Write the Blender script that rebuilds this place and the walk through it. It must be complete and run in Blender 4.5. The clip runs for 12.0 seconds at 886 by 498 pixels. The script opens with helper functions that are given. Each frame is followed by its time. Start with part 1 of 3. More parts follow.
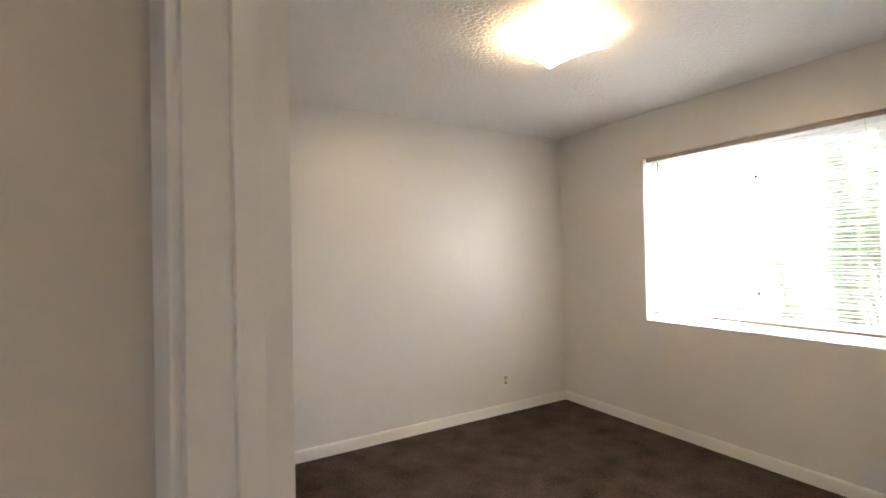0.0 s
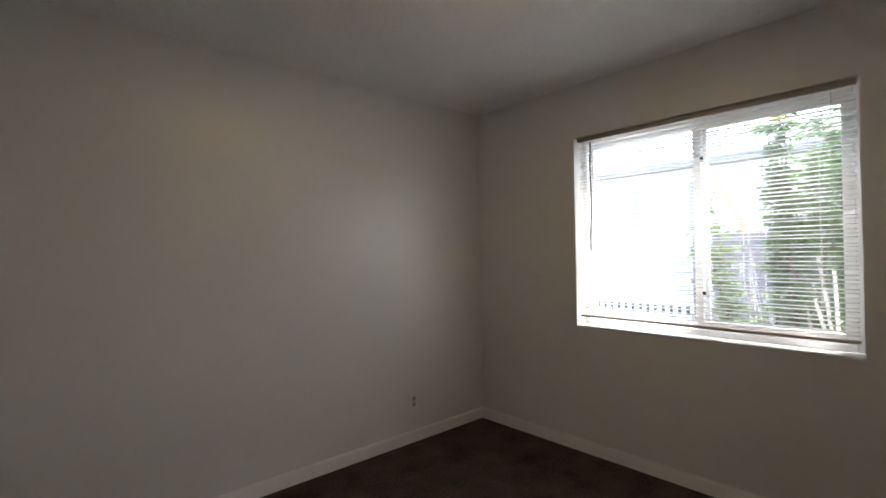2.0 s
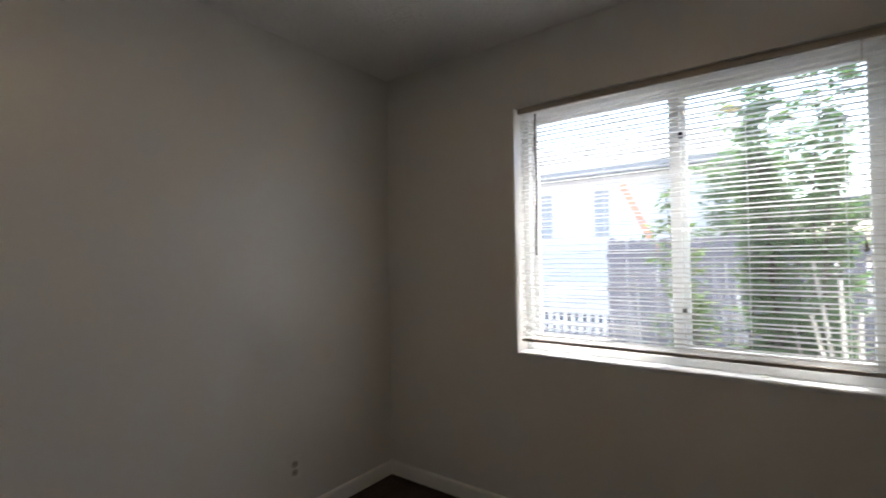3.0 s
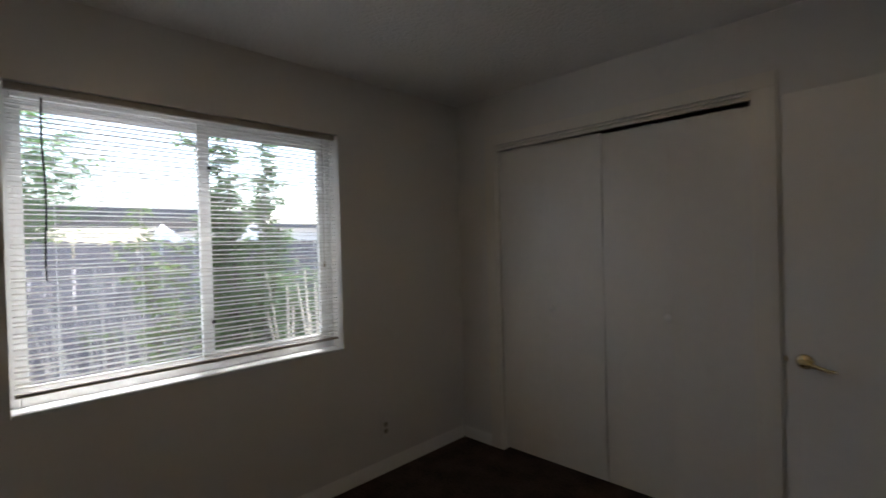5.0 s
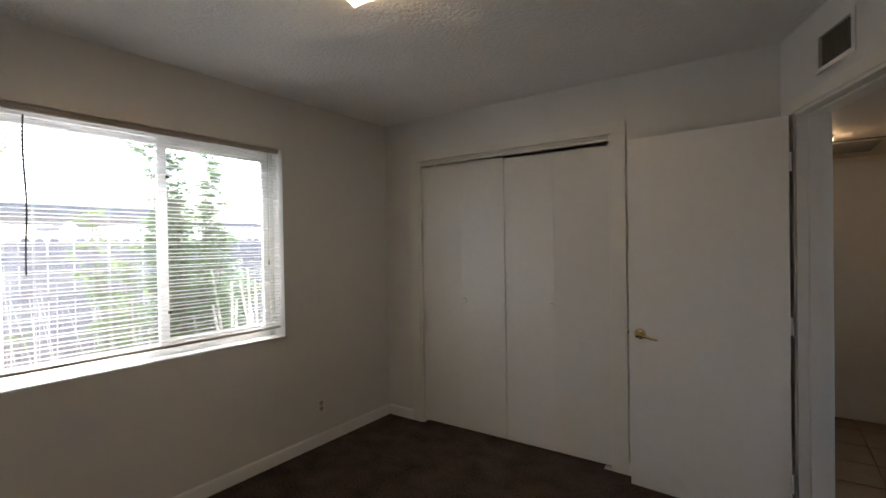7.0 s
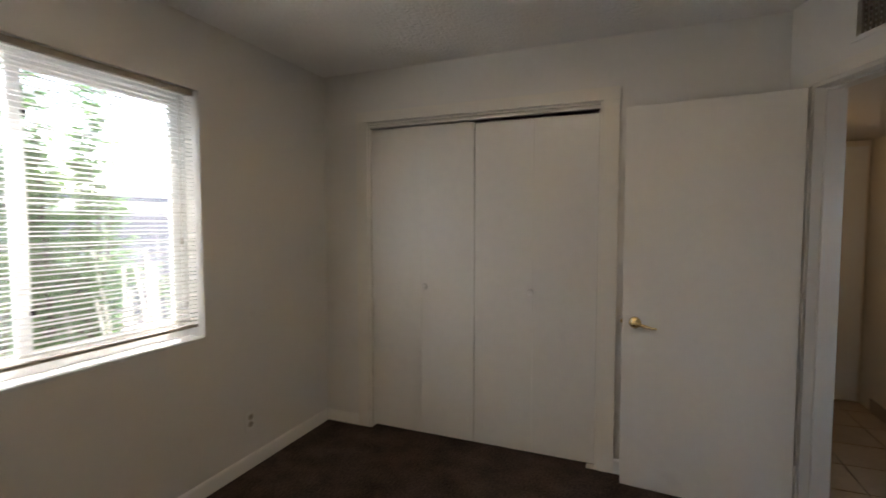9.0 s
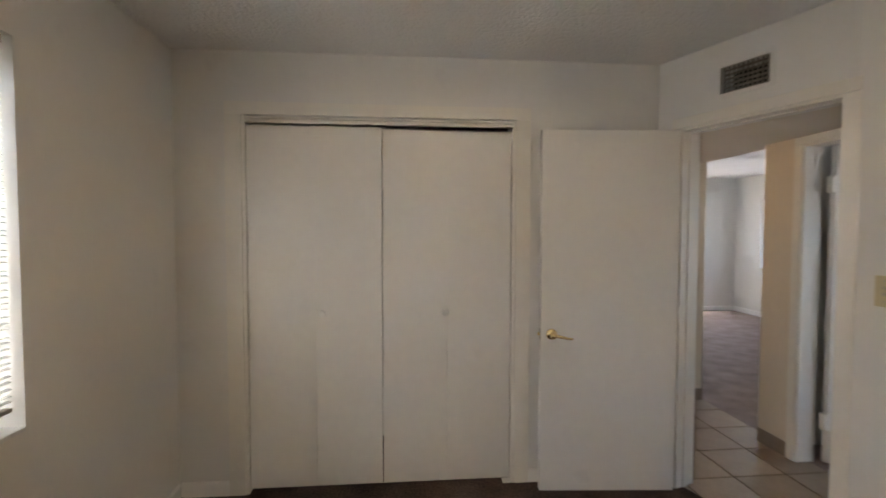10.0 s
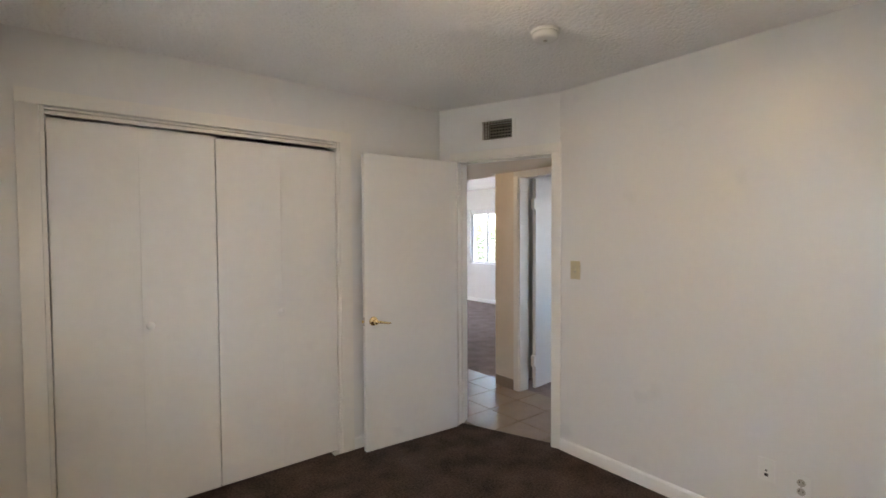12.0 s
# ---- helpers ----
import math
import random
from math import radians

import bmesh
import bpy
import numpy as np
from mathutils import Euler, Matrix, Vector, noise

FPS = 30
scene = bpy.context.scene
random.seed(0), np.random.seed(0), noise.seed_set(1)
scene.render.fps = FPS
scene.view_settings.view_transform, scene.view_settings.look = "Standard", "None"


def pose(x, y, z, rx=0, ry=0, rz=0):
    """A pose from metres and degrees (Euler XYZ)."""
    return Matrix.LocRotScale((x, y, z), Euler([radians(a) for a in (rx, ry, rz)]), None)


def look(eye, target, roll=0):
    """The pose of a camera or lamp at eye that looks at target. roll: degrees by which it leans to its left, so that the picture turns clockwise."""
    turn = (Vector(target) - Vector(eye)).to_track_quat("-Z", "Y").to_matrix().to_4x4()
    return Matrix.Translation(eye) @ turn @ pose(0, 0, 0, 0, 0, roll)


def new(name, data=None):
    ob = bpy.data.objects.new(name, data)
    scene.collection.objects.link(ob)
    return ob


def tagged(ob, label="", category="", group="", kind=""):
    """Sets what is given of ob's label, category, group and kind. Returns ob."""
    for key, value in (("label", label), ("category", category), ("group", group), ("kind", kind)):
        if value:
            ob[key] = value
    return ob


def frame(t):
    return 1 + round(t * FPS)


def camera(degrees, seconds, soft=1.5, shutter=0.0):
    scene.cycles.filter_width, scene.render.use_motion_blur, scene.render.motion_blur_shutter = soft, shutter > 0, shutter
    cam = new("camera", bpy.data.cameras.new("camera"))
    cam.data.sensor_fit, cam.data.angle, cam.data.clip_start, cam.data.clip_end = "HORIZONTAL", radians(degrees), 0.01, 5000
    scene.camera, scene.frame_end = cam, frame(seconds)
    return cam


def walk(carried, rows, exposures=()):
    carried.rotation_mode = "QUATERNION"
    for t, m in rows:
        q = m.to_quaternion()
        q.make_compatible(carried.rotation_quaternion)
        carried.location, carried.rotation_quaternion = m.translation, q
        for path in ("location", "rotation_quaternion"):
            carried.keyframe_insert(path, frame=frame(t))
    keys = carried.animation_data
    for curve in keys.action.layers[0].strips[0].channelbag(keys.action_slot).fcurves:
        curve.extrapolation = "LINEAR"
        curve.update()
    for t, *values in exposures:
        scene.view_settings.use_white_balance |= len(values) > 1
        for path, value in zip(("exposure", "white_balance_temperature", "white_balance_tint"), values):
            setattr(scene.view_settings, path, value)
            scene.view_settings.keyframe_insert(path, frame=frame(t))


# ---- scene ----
cam = camera(87.0, 12.0, soft=1.6, shutter=0.4)
PATH = [
    (0, (3.034, 2.633, 1.387), (4.049, 4.356, 1.411), -1.2),
    (0.5, (3.031, 2.630, 1.385), (4.216, 4.241, 1.407), -1.4),
    (1, (3.086, 2.705, 1.387), (4.380, 4.230, 1.400), -1.6),
    (1.5, (3.262, 2.936, 1.393), (4.593, 4.429, 1.389), -1.7),
    (2, (3.485, 3.227, 1.344), (4.818, 4.718, 1.361), -1.0),
    (2.5, (3.85, 3.54, 1.323), (5.264, 4.954, 1.35), -0.8),
    (3, (4.107, 3.838, 1.327), (5.706, 5.038, 1.371), -0.9),
    (3.5, (4.142, 4.142, 1.351), (6.077, 4.648, 1.392), -0.9),
    (3.7, (4.102, 4.224, 1.348), (6.093, 4.41, 1.399), -1.1),
    (5.3, (3.85, 5.235, 1.454), (5.082, 3.659, 1.43), -1.5),
    (5.5, (3.817, 5.309, 1.455), (4.979, 3.681, 1.432), -1.5),
    (6, (3.685, 5.444, 1.478), (4.81, 3.791, 1.444), -1.4),
    (6.5, (3.593, 5.511, 1.468), (4.724, 3.862, 1.441), -1.3),
    (6.7, (3.556, 5.505, 1.448), (4.697, 3.863, 1.434), -1.2),
    (8.3, (3.748, 5.475, 1.453), (4.925, 3.86, 1.364), -0.4),
    (8.5, (3.886, 5.436, 1.478), (4.999, 3.778, 1.369), -0.3),
    (9, (4.198, 5.283, 1.433), (4.957, 3.436, 1.324), 0.0),
    (9.5, (4.584, 5.119, 1.457), (4.937, 3.153, 1.356), 0.3),
    (10, (5.029, 5.155, 1.488), (4.852, 3.165, 1.409), 0.1),
    (10.5, (5.353, 5.264, 1.499), (4.723, 3.368, 1.421), -0.0),
    (11, (5.607, 5.28, 1.496), (4.61, 3.548, 1.426), -0.0),
    (11.5, (5.735, 5.319, 1.495), (4.555, 3.706, 1.426), -0.3),
    (12, (5.787, 5.406, 1.503), (4.547, 3.838, 1.437), -0.3),
]
EXPOSURES = [(0.0, 4.67, 6800, 10), (0.5, 4.27, 6800, 10), (1.0, 3.72, 6700, 10), (1.5, 3.27, 6550, 10), (2.0, 3.02, 6500, 10), (2.5, 2.82, 6450, 10), (3.0, 2.52, 6430, 10), (3.5, 2.17, 6380, 10), (5.5, 2.02, 6380, 10), (6.0, 2.52, 6480, 10), (6.5, 2.97, 6600, 10), (8.5, 3.27, 6750, 10), (9.0, 3.42, 6900, 10), (9.5, 3.62, 7100, 10), (10.5, 4.22, 6800, 10), (11.0, 4.27, 6750, 10), (12.0, 4.32, 6650, 10)]
walk(cam, [(t, look(eye, target, roll)) for t, eye, target, roll in PATH], EXPOSURES)
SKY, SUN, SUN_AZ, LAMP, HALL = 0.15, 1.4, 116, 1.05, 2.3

# ---- world, sun, exposure ----
world = bpy.data.worlds.new("sky")
scene.world = world
world.use_nodes = True
wn = world.node_tree.nodes
sky = wn.new("ShaderNodeTexSky")
sky.sky_type, sky.sun_disc = "NISHITA", False
sky.sun_elevation, sky.sun_rotation = radians(66), radians(SUN_AZ)
sky.dust_density = 2.5
wn["Background"].inputs["Strength"].default_value = SKY
world.node_tree.links.new(sky.outputs[0], wn["Background"].inputs["Color"])
sun_data = bpy.data.lights.new("sun", "SUN")
sun_data.energy, sun_data.angle, sun_data.color = SUN, radians(10), (1.0, 0.95, 0.89)
sun = new("sun", sun_data)
sun_az, sun_el = radians(SUN_AZ), radians(66)
sun.matrix_world = look((0, 0, 30), (-30 * math.sin(sun_az) * math.cos(sun_el), -30 * math.cos(sun_az) * math.cos(sun_el), 30 - 30 * math.sin(sun_el)))


# ---- materials ----
def material(name, color, rough=0.6, metal=0.0, vary=0.06, scale=3.0, fine=60.0, bump=0.0, bump_scale=120.0,
             bump_dist=0.002, random_amount=0.0, spec=0.5, detail=3.0, scuff=0.0):
    """A principled surface with colour varied at two scales, and fine relief."""
    m = bpy.data.materials.new(name)
    m.use_nodes = True
    t = m.node_tree
    n, l = t.nodes, t.links
    b = n["Principled BSDF"]
    b.inputs["Roughness"].default_value = rough
    b.inputs["Metallic"].default_value = metal
    b.inputs["Specular IOR Level"].default_value = spec
    geo = n.new("ShaderNodeTexCoord")
    big, small = n.new("ShaderNodeTexNoise"), n.new("ShaderNodeTexNoise")
    big.inputs["Scale"].default_value, small.inputs["Scale"].default_value = scale, fine
    big.inputs["Detail"].default_value, small.inputs["Detail"].default_value = 4, 2
    l.new(geo.outputs["Object"], big.inputs["Vector"]), l.new(geo.outputs["Object"], small.inputs["Vector"])
    add = n.new("ShaderNodeMath")
    add.operation = "ADD"
    l.new(big.outputs[0], add.inputs[0]), l.new(small.outputs[0], add.inputs[1])
    last = add.outputs[0]
    if random_amount:
        info = n.new("ShaderNodeObjectInfo")
        mul = n.new("ShaderNodeMath")
        mul.operation = "MULTIPLY_ADD"
        mul.inputs[1].default_value = random_amount
        l.new(info.outputs["Random"], mul.inputs[0]), l.new(last, mul.inputs[2])
        last = mul.outputs[0]
    ramp = n.new("ShaderNodeMapRange")
    ramp.inputs["From Min"].default_value, ramp.inputs["From Max"].default_value = 0.6, 1.4 + random_amount
    ramp.inputs["To Min"].default_value, ramp.inputs["To Max"].default_value = 1 - vary, 1 + vary
    l.new(last, ramp.inputs["Value"])
    shade = ramp.outputs[0]
    if scuff:
        spots, pick, less = n.new("ShaderNodeTexNoise"), n.new("ShaderNodeMapRange"), n.new("ShaderNodeMath")
        spots.inputs["Scale"].default_value, spots.inputs["Detail"].default_value = 3.1, 7
        pick.inputs["From Min"].default_value, pick.inputs["From Max"].default_value = 0.66, 0.74
        pick.inputs["To Min"].default_value, pick.inputs["To Max"].default_value = 1.0, 1.0 - scuff
        less.operation = "MULTIPLY"
        l.new(geo.outputs["Object"], spots.inputs["Vector"]), l.new(spots.outputs[0], pick.inputs["Value"])
        l.new(pick.outputs[0], less.inputs[0]), l.new(shade, less.inputs[1])
        shade = less.outputs[0]
    mix = n.new("ShaderNodeVectorMath")
    mix.operation = "SCALE"
    mix.inputs[0].default_value = color
    l.new(shade, mix.inputs["Scale"])
    l.new(mix.outputs[0], b.inputs["Base Color"])
    if bump:
        tex, bp = n.new("ShaderNodeTexNoise"), n.new("ShaderNodeBump")
        tex.inputs["Scale"].default_value, tex.inputs["Detail"].default_value = bump_scale, detail
        bp.inputs["Strength"].default_value, bp.inputs["Distance"].default_value = bump, bump_dist
        l.new(geo.outputs["Object"], tex.inputs["Vector"])
        l.new(tex.outputs[0], bp.inputs["Height"]), l.new(bp.outputs[0], b.inputs["Normal"])
    return m


def ceiling_material():
    """White paint over a knocked-down spatter texture."""
    m = material("spattered_ceiling", (0.88, 0.87, 0.86), 0.6, vary=0.03)
    t = m.node_tree
    n, l = t.nodes, t.links
    geo, vor, noi, bp = n.new("ShaderNodeTexCoord"), n.new("ShaderNodeTexVoronoi"), n.new("ShaderNodeTexNoise"), n.new("ShaderNodeBump")
    vor.feature = "SMOOTH_F1"
    vor.inputs["Scale"].default_value, vor.inputs["Randomness"].default_value = 58, 1.0
    noi.inputs["Scale"].default_value, noi.inputs["Detail"].default_value = 40, 4
    warp = n.new("ShaderNodeMixRGB")
    warp.inputs[0].default_value = 0.03
    l.new(geo.outputs["Object"], noi.inputs["Vector"])
    l.new(geo.outputs["Object"], warp.inputs[1]), l.new(noi.outputs["Color"], warp.inputs[2])
    l.new(warp.outputs[0], vor.inputs["Vector"])
    mul = n.new("ShaderNodeMath")
    mul.operation = "MULTIPLY"
    l.new(vor.outputs["Distance"], mul.inputs[0]), l.new(noi.outputs[0], mul.inputs[1])
    bp.invert = True
    bp.inputs["Strength"].default_value, bp.inputs["Distance"].default_value = 0.8, 0.015
    l.new(mul.outputs[0], bp.inputs["Height"]), l.new(bp.outputs[0], n["Principled BSDF"].inputs["Normal"])
    return m


def glass_material():
    m = bpy.data.materials.new("clear_glass")
    m.use_nodes = True
    b = m.node_tree.nodes["Principled BSDF"]
    b.inputs["Base Color"].default_value = (0.97, 0.985, 0.98, 1)
    b.inputs["Roughness"].default_value = 0.0
    b.inputs["IOR"].default_value = 1.45
    b.inputs["Transmission Weight"].default_value = 1.0
    # a pale haze mixed into the pane for the glare that veils the outdoors
    n, l = m.node_tree.nodes, m.node_tree.links
    haze, mix, tex, amount = n.new("ShaderNodeBsdfTranslucent"), n.new("ShaderNodeMixShader"), n.new("ShaderNodeTexNoise"), n.new("ShaderNodeMapRange")
    haze.inputs["Color"].default_value = (0.86, 0.87, 0.88, 1)
    tex.inputs["Scale"].default_value, tex.inputs["Detail"].default_value = 2.5, 5
    amount.inputs["From Min"].default_value, amount.inputs["From Max"].default_value = 0.3, 0.7
    amount.inputs["To Min"].default_value, amount.inputs["To Max"].default_value = 0.008, 0.018
    l.new(n.new("ShaderNodeTexCoord").outputs["Object"], tex.inputs["Vector"])
    l.new(tex.outputs[0], amount.inputs["Value"]), l.new(amount.outputs[0], mix.inputs[0])
    l.new(b.outputs[0], mix.inputs[1]), l.new(haze.outputs[0], mix.inputs[2])
    l.new(mix.outputs[0], n["Material Output"].inputs["Surface"])
    return m


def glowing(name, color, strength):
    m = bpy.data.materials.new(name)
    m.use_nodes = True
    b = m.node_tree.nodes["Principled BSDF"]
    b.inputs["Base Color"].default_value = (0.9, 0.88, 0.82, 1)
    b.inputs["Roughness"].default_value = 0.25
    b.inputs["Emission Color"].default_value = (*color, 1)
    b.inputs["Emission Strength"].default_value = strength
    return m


def leaf_material(name, color):
    m = material(name, color, 0.45, vary=0.35, scale=9, fine=40)
    n, l = m.node_tree.nodes, m.node_tree.links
    tr, mx = n.new("ShaderNodeBsdfTranslucent"), n.new("ShaderNodeMixShader")
    tr.inputs["Color"].default_value = (color[0] * 1.6, color[1] * 1.7, color[2], 1)
    mx.inputs[0].default_value = 0.45
    l.new(n["Principled BSDF"].outputs[0], mx.inputs[1]), l.new(tr.outputs[0], mx.inputs[2])
    l.new(mx.outputs[0], n["Material Output"].inputs["Surface"])
    return m


def slat_material():
    m = material("blind_white", (0.90, 0.90, 0.89), 0.4, vary=0.03)
    n, l = m.node_tree.nodes, m.node_tree.links
    tr, mx = n.new("ShaderNodeBsdfTranslucent"), n.new("ShaderNodeMixShader")
    tr.inputs["Color"].default_value = (0.9, 0.9, 0.89, 1)
    mx.inputs[0].default_value = 0.38
    l.new(n["Principled BSDF"].outputs[0], mx.inputs[1]), l.new(tr.outputs[0], mx.inputs[2])
    l.new(mx.outputs[0], n["Material Output"].inputs["Surface"])
    return m


PAINT = material("satin_wall_paint", (0.79, 0.775, 0.75), 0.33, vary=0.015, scale=1.2, fine=25, bump=0.10, bump_scale=160, bump_dist=0.001, spec=0.6, scuff=0.07)
HALLPAINT = material("hall_wall_paint", (0.77, 0.69, 0.58), 0.6, vary=0.03, scale=1.2, fine=25, bump=0.2, bump_scale=160, bump_dist=0.0012)
CEIL = ceiling_material()
TRIM = material("gloss_trim_paint", (0.83, 0.80, 0.74), 0.33, vary=0.02, scale=2, fine=30, bump=0.08, bump_scale=70)
BASEPAINT = material("white_gloss_baseboard", (0.90, 0.89, 0.865), 0.3, vary=0.02, scale=2, fine=30)
LRPAINT = material("matte_cream_paint", (0.78, 0.765, 0.73), 0.62, vary=0.02, scale=1.5, fine=25)
DOORPAINT = material("door_paint", (0.80, 0.78, 0.74), 0.34, vary=0.025, scale=1.5, fine=20, bump=0.1, bump_scale=90, bump_dist=0.001, scuff=0.06)
CARPET = material("brown_carpet", (0.094, 0.067, 0.056), 0.95, vary=0.75, scale=5, fine=75, bump=1.0, bump_scale=260, bump_dist=0.012, spec=0.15, detail=5)
# lighter, mauve copy of the brown carpet, with the daylight put into its colour
LRCARPET = material("daylit_brown_carpet", (0.34, 0.27, 0.25), 0.95, vary=0.4, scale=5, fine=120, bump=1.0, bump_scale=220, bump_dist=0.012, spec=0.15)
TILE = material("beige_floor_tile", (0.31, 0.23, 0.16), 0.32, vary=0.22, scale=7, fine=50, bump=0.12, bump_scale=40, random_amount=0.35)
GROUT = material("grey_grout", (0.22, 0.19, 0.16), 0.9, vary=0.15)
BASETILE = material("taupe_base_tile", (0.30, 0.24, 0.19), 0.35, vary=0.12, scale=8, random_amount=0.2)
VINYL = material("white_vinyl", (0.88, 0.89, 0.89), 0.35, vary=0.02)
SILL = material("painted_sill", (0.74, 0.75, 0.76), 0.4, vary=0.03)
GLASS = glass_material()
SLAT = slat_material()
RAIL = material("blind_rail_beige", (0.42, 0.37, 0.31), 0.45, vary=0.06)
WAND = material("smoky_wand_plastic", (0.05, 0.05, 0.05), 0.25, vary=0.1)
BRASS = material("polished_brass", (0.80, 0.63, 0.33), 0.12, metal=1.0, vary=0.06)
STEEL = material("dull_steel", (0.5, 0.48, 0.45), 0.38, metal=1.0, vary=0.08)
# near-black plates behind the grilles, coloured for the shade inside the ducts
DARK = material("duct_shade", (0.008, 0.007, 0.006), 0.8, vary=0.2)
ALMOND = material("almond_plastic", (0.62, 0.54, 0.36), 0.35, vary=0.03)
WHITEPL = material("white_plastic", (0.82, 0.81, 0.78), 0.35, vary=0.03)
SOCKET = material("beige_socket", (0.46, 0.42, 0.35), 0.4, vary=0.04)
SLOT = material("black_slot", (0.015, 0.014, 0.013), 0.6, vary=0.1)
VENTMETAL = material("painted_vent_metal", (0.30, 0.275, 0.235), 0.5, vary=0.12, fine=80)
LAMPGLASS = glowing("lit_frosted_glass", (1.0, 0.72, 0.44), LAMP)
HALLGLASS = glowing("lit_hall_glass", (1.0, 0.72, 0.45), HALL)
CONCRETE = material("pale_concrete", (0.36, 0.355, 0.34), 0.9, vary=0.12, scale=1.5, bump=0.3, bump_scale=60)
ASPHALT = material("grey_asphalt", (0.055, 0.06, 0.07), 0.9, vary=0.2, scale=2, bump=0.3, bump_scale=80)
SOIL = material("dry_soil", (0.44, 0.40, 0.37), 0.95, vary=0.35, scale=2.5, fine=30, bump=0.8, bump_scale=35, bump_dist=0.02)
FENCEWOOD = material("weathered_fence_wood", (0.17, 0.155, 0.165), 0.85, vary=0.3, scale=5, fine=70, bump=0.4, bump_scale=60, random_amount=0.5)
STUCCO = material("white_stucco", (0.80, 0.79, 0.77), 0.85, vary=0.05, bump=0.4, bump_scale=60)
ROOF = material("grey_shingles", (0.12, 0.12, 0.13), 0.9, vary=0.3, scale=6, fine=40)
DARKGLASS = material("curtained_window_glass", (0.38, 0.40, 0.42), 0.1, vary=0.1)
ORANGE = material("faded_orange_paint", (0.75, 0.36, 0.22), 0.6, vary=0.12)
TARP = material("white_tarp", (0.80, 0.80, 0.82), 0.6, vary=0.05, bump=0.3, bump_scale=12, bump_dist=0.02)
LEAF = leaf_material("green_leaves", (0.11, 0.19, 0.085))
LEAFB = leaf_material("light_green_leaves", (0.12, 0.18, 0.07))
BARK = material("brown_bark", (0.13, 0.10, 0.07), 0.9, vary=0.3, scale=12, fine=60, bump=0.6, bump_scale=60)
CANE = material("bleached_cane", (0.72, 0.68, 0.60), 0.7, vary=0.2, scale=8, fine=60)


# ---- mesh tools ----
def box_into(bm, x0, x1, y0, y1, z0, z1, bevel=0.0):
    r = bmesh.ops.create_cube(bm, size=1.0)
    for v in r["verts"]:
        v.co = Vector((x0 + (v.co.x + 0.5) * (x1 - x0), y0 + (v.co.y + 0.5) * (y1 - y0), z0 + (v.co.z + 0.5) * (z1 - z0)))
    if bevel:
        edges = list({e for v in r["verts"] for e in v.link_edges})
        bmesh.ops.bevel(bm, geom=edges, offset=bevel, segments=2, affect="EDGES", profile=0.5)
    return bm


def box(x0, x1, y0, y1, z0, z1, bevel=0.0):
    return box_into(bmesh.new(), x0, x1, y0, y1, z0, z1, bevel)


def rod(bm, a, b, r0, r1=None, sides=14):
    """A tapered round rod from a to b."""
    a, b = Vector(a), Vector(b)
    d = b - a
    m = Matrix.Translation((a + b) / 2) @ d.to_track_quat("Z", "Y").to_matrix().to_4x4()
    bmesh.ops.create_cone(bm, cap_ends=True, segments=sides, radius1=r0, radius2=r0 if r1 is None else r1, depth=d.length, matrix=m)
    return bm


def prism(points, z0, z1):
    bm = bmesh.new()
    low = [bm.verts.new((x, y, z0)) for x, y in points]
    high = [bm.verts.new((x, y, z1)) for x, y in points]
    bm.faces.new(low[::-1]), bm.faces.new(high)
    for i in range(len(points)):
        j = (i + 1) % len(points)
        bm.faces.new((low[i], low[j], high[j], high[i]))
    bmesh.ops.recalc_face_normals(bm, faces=bm.faces)
    return bm


def lathe(profile, sides=32):
    """A turned solid from (radius, height) pairs."""
    bm = bmesh.new()
    rings = []
    for r, z in profile:
        rings.append([bm.verts.new((r * math.cos(2 * math.pi * k / sides), r * math.sin(2 * math.pi * k / sides), z)) for k in range(sides)])
    for p, q in zip(rings, rings[1:]):
        for k in range(sides):
            j = (k + 1) % sides
            bm.faces.new((p[k], p[j], q[j], q[k]))
    bm.faces.new(rings[0][::-1]), bm.faces.new(rings[-1])
    bmesh.ops.recalc_face_normals(bm, faces=bm.faces)
    return bm


def mesh_of(name, bm, mat, smooth=False):
    me = bpy.data.meshes.new(name)
    bm.to_mesh(me)
    bm.free()
    me.materials.append(mat)
    if smooth:
        me.polygons.foreach_set("use_smooth", [True] * len(me.polygons))
    return me


def part(name, bm, mat, parent=None, label="", smooth=False):
    ob = new(name, mesh_of(name, bm, mat, smooth))
    ob.parent = parent
    return tagged(ob, label)


def thing(name, label, category, m=None, group="", kind=""):
    ob = new(name)
    ob.empty_display_size = 0.1
    ob.matrix_world = m or Matrix()
    return tagged(ob, label, category, group, kind)


def setting(name, bm, mat, label, category, m=None):
    ob = part(name, bm, mat)
    if m:
        ob.matrix_world = m
    return tagged(ob, label, category, kind="structure")


# ---- plan ----
WEST, EAST, SOUTH, NORTH, TOP = 3.165, 6.26, 2.49, 5.88, 2.463
CORNER, KINK = Vector((3.515, 2.48)), Vector((WEST, 3.385))
along = (KINK - CORNER).normalized()
DIAG = pose(CORNER.x, CORNER.y, 0, 0, 0, math.degrees(math.atan2(along.y, along.x)))
LENGTH, THICK = (KINK - CORNER).length, 0.14
OPEN0, OPEN1, HEAD = 0.165, 0.925, 2.06
WY0, WY1, WZ0, WZ1 = 3.53, 4.985, 0.832, 2.105
CX0, CX1, CZ = 4.377, 5.897, 2.118
HALLTOP = 2.085

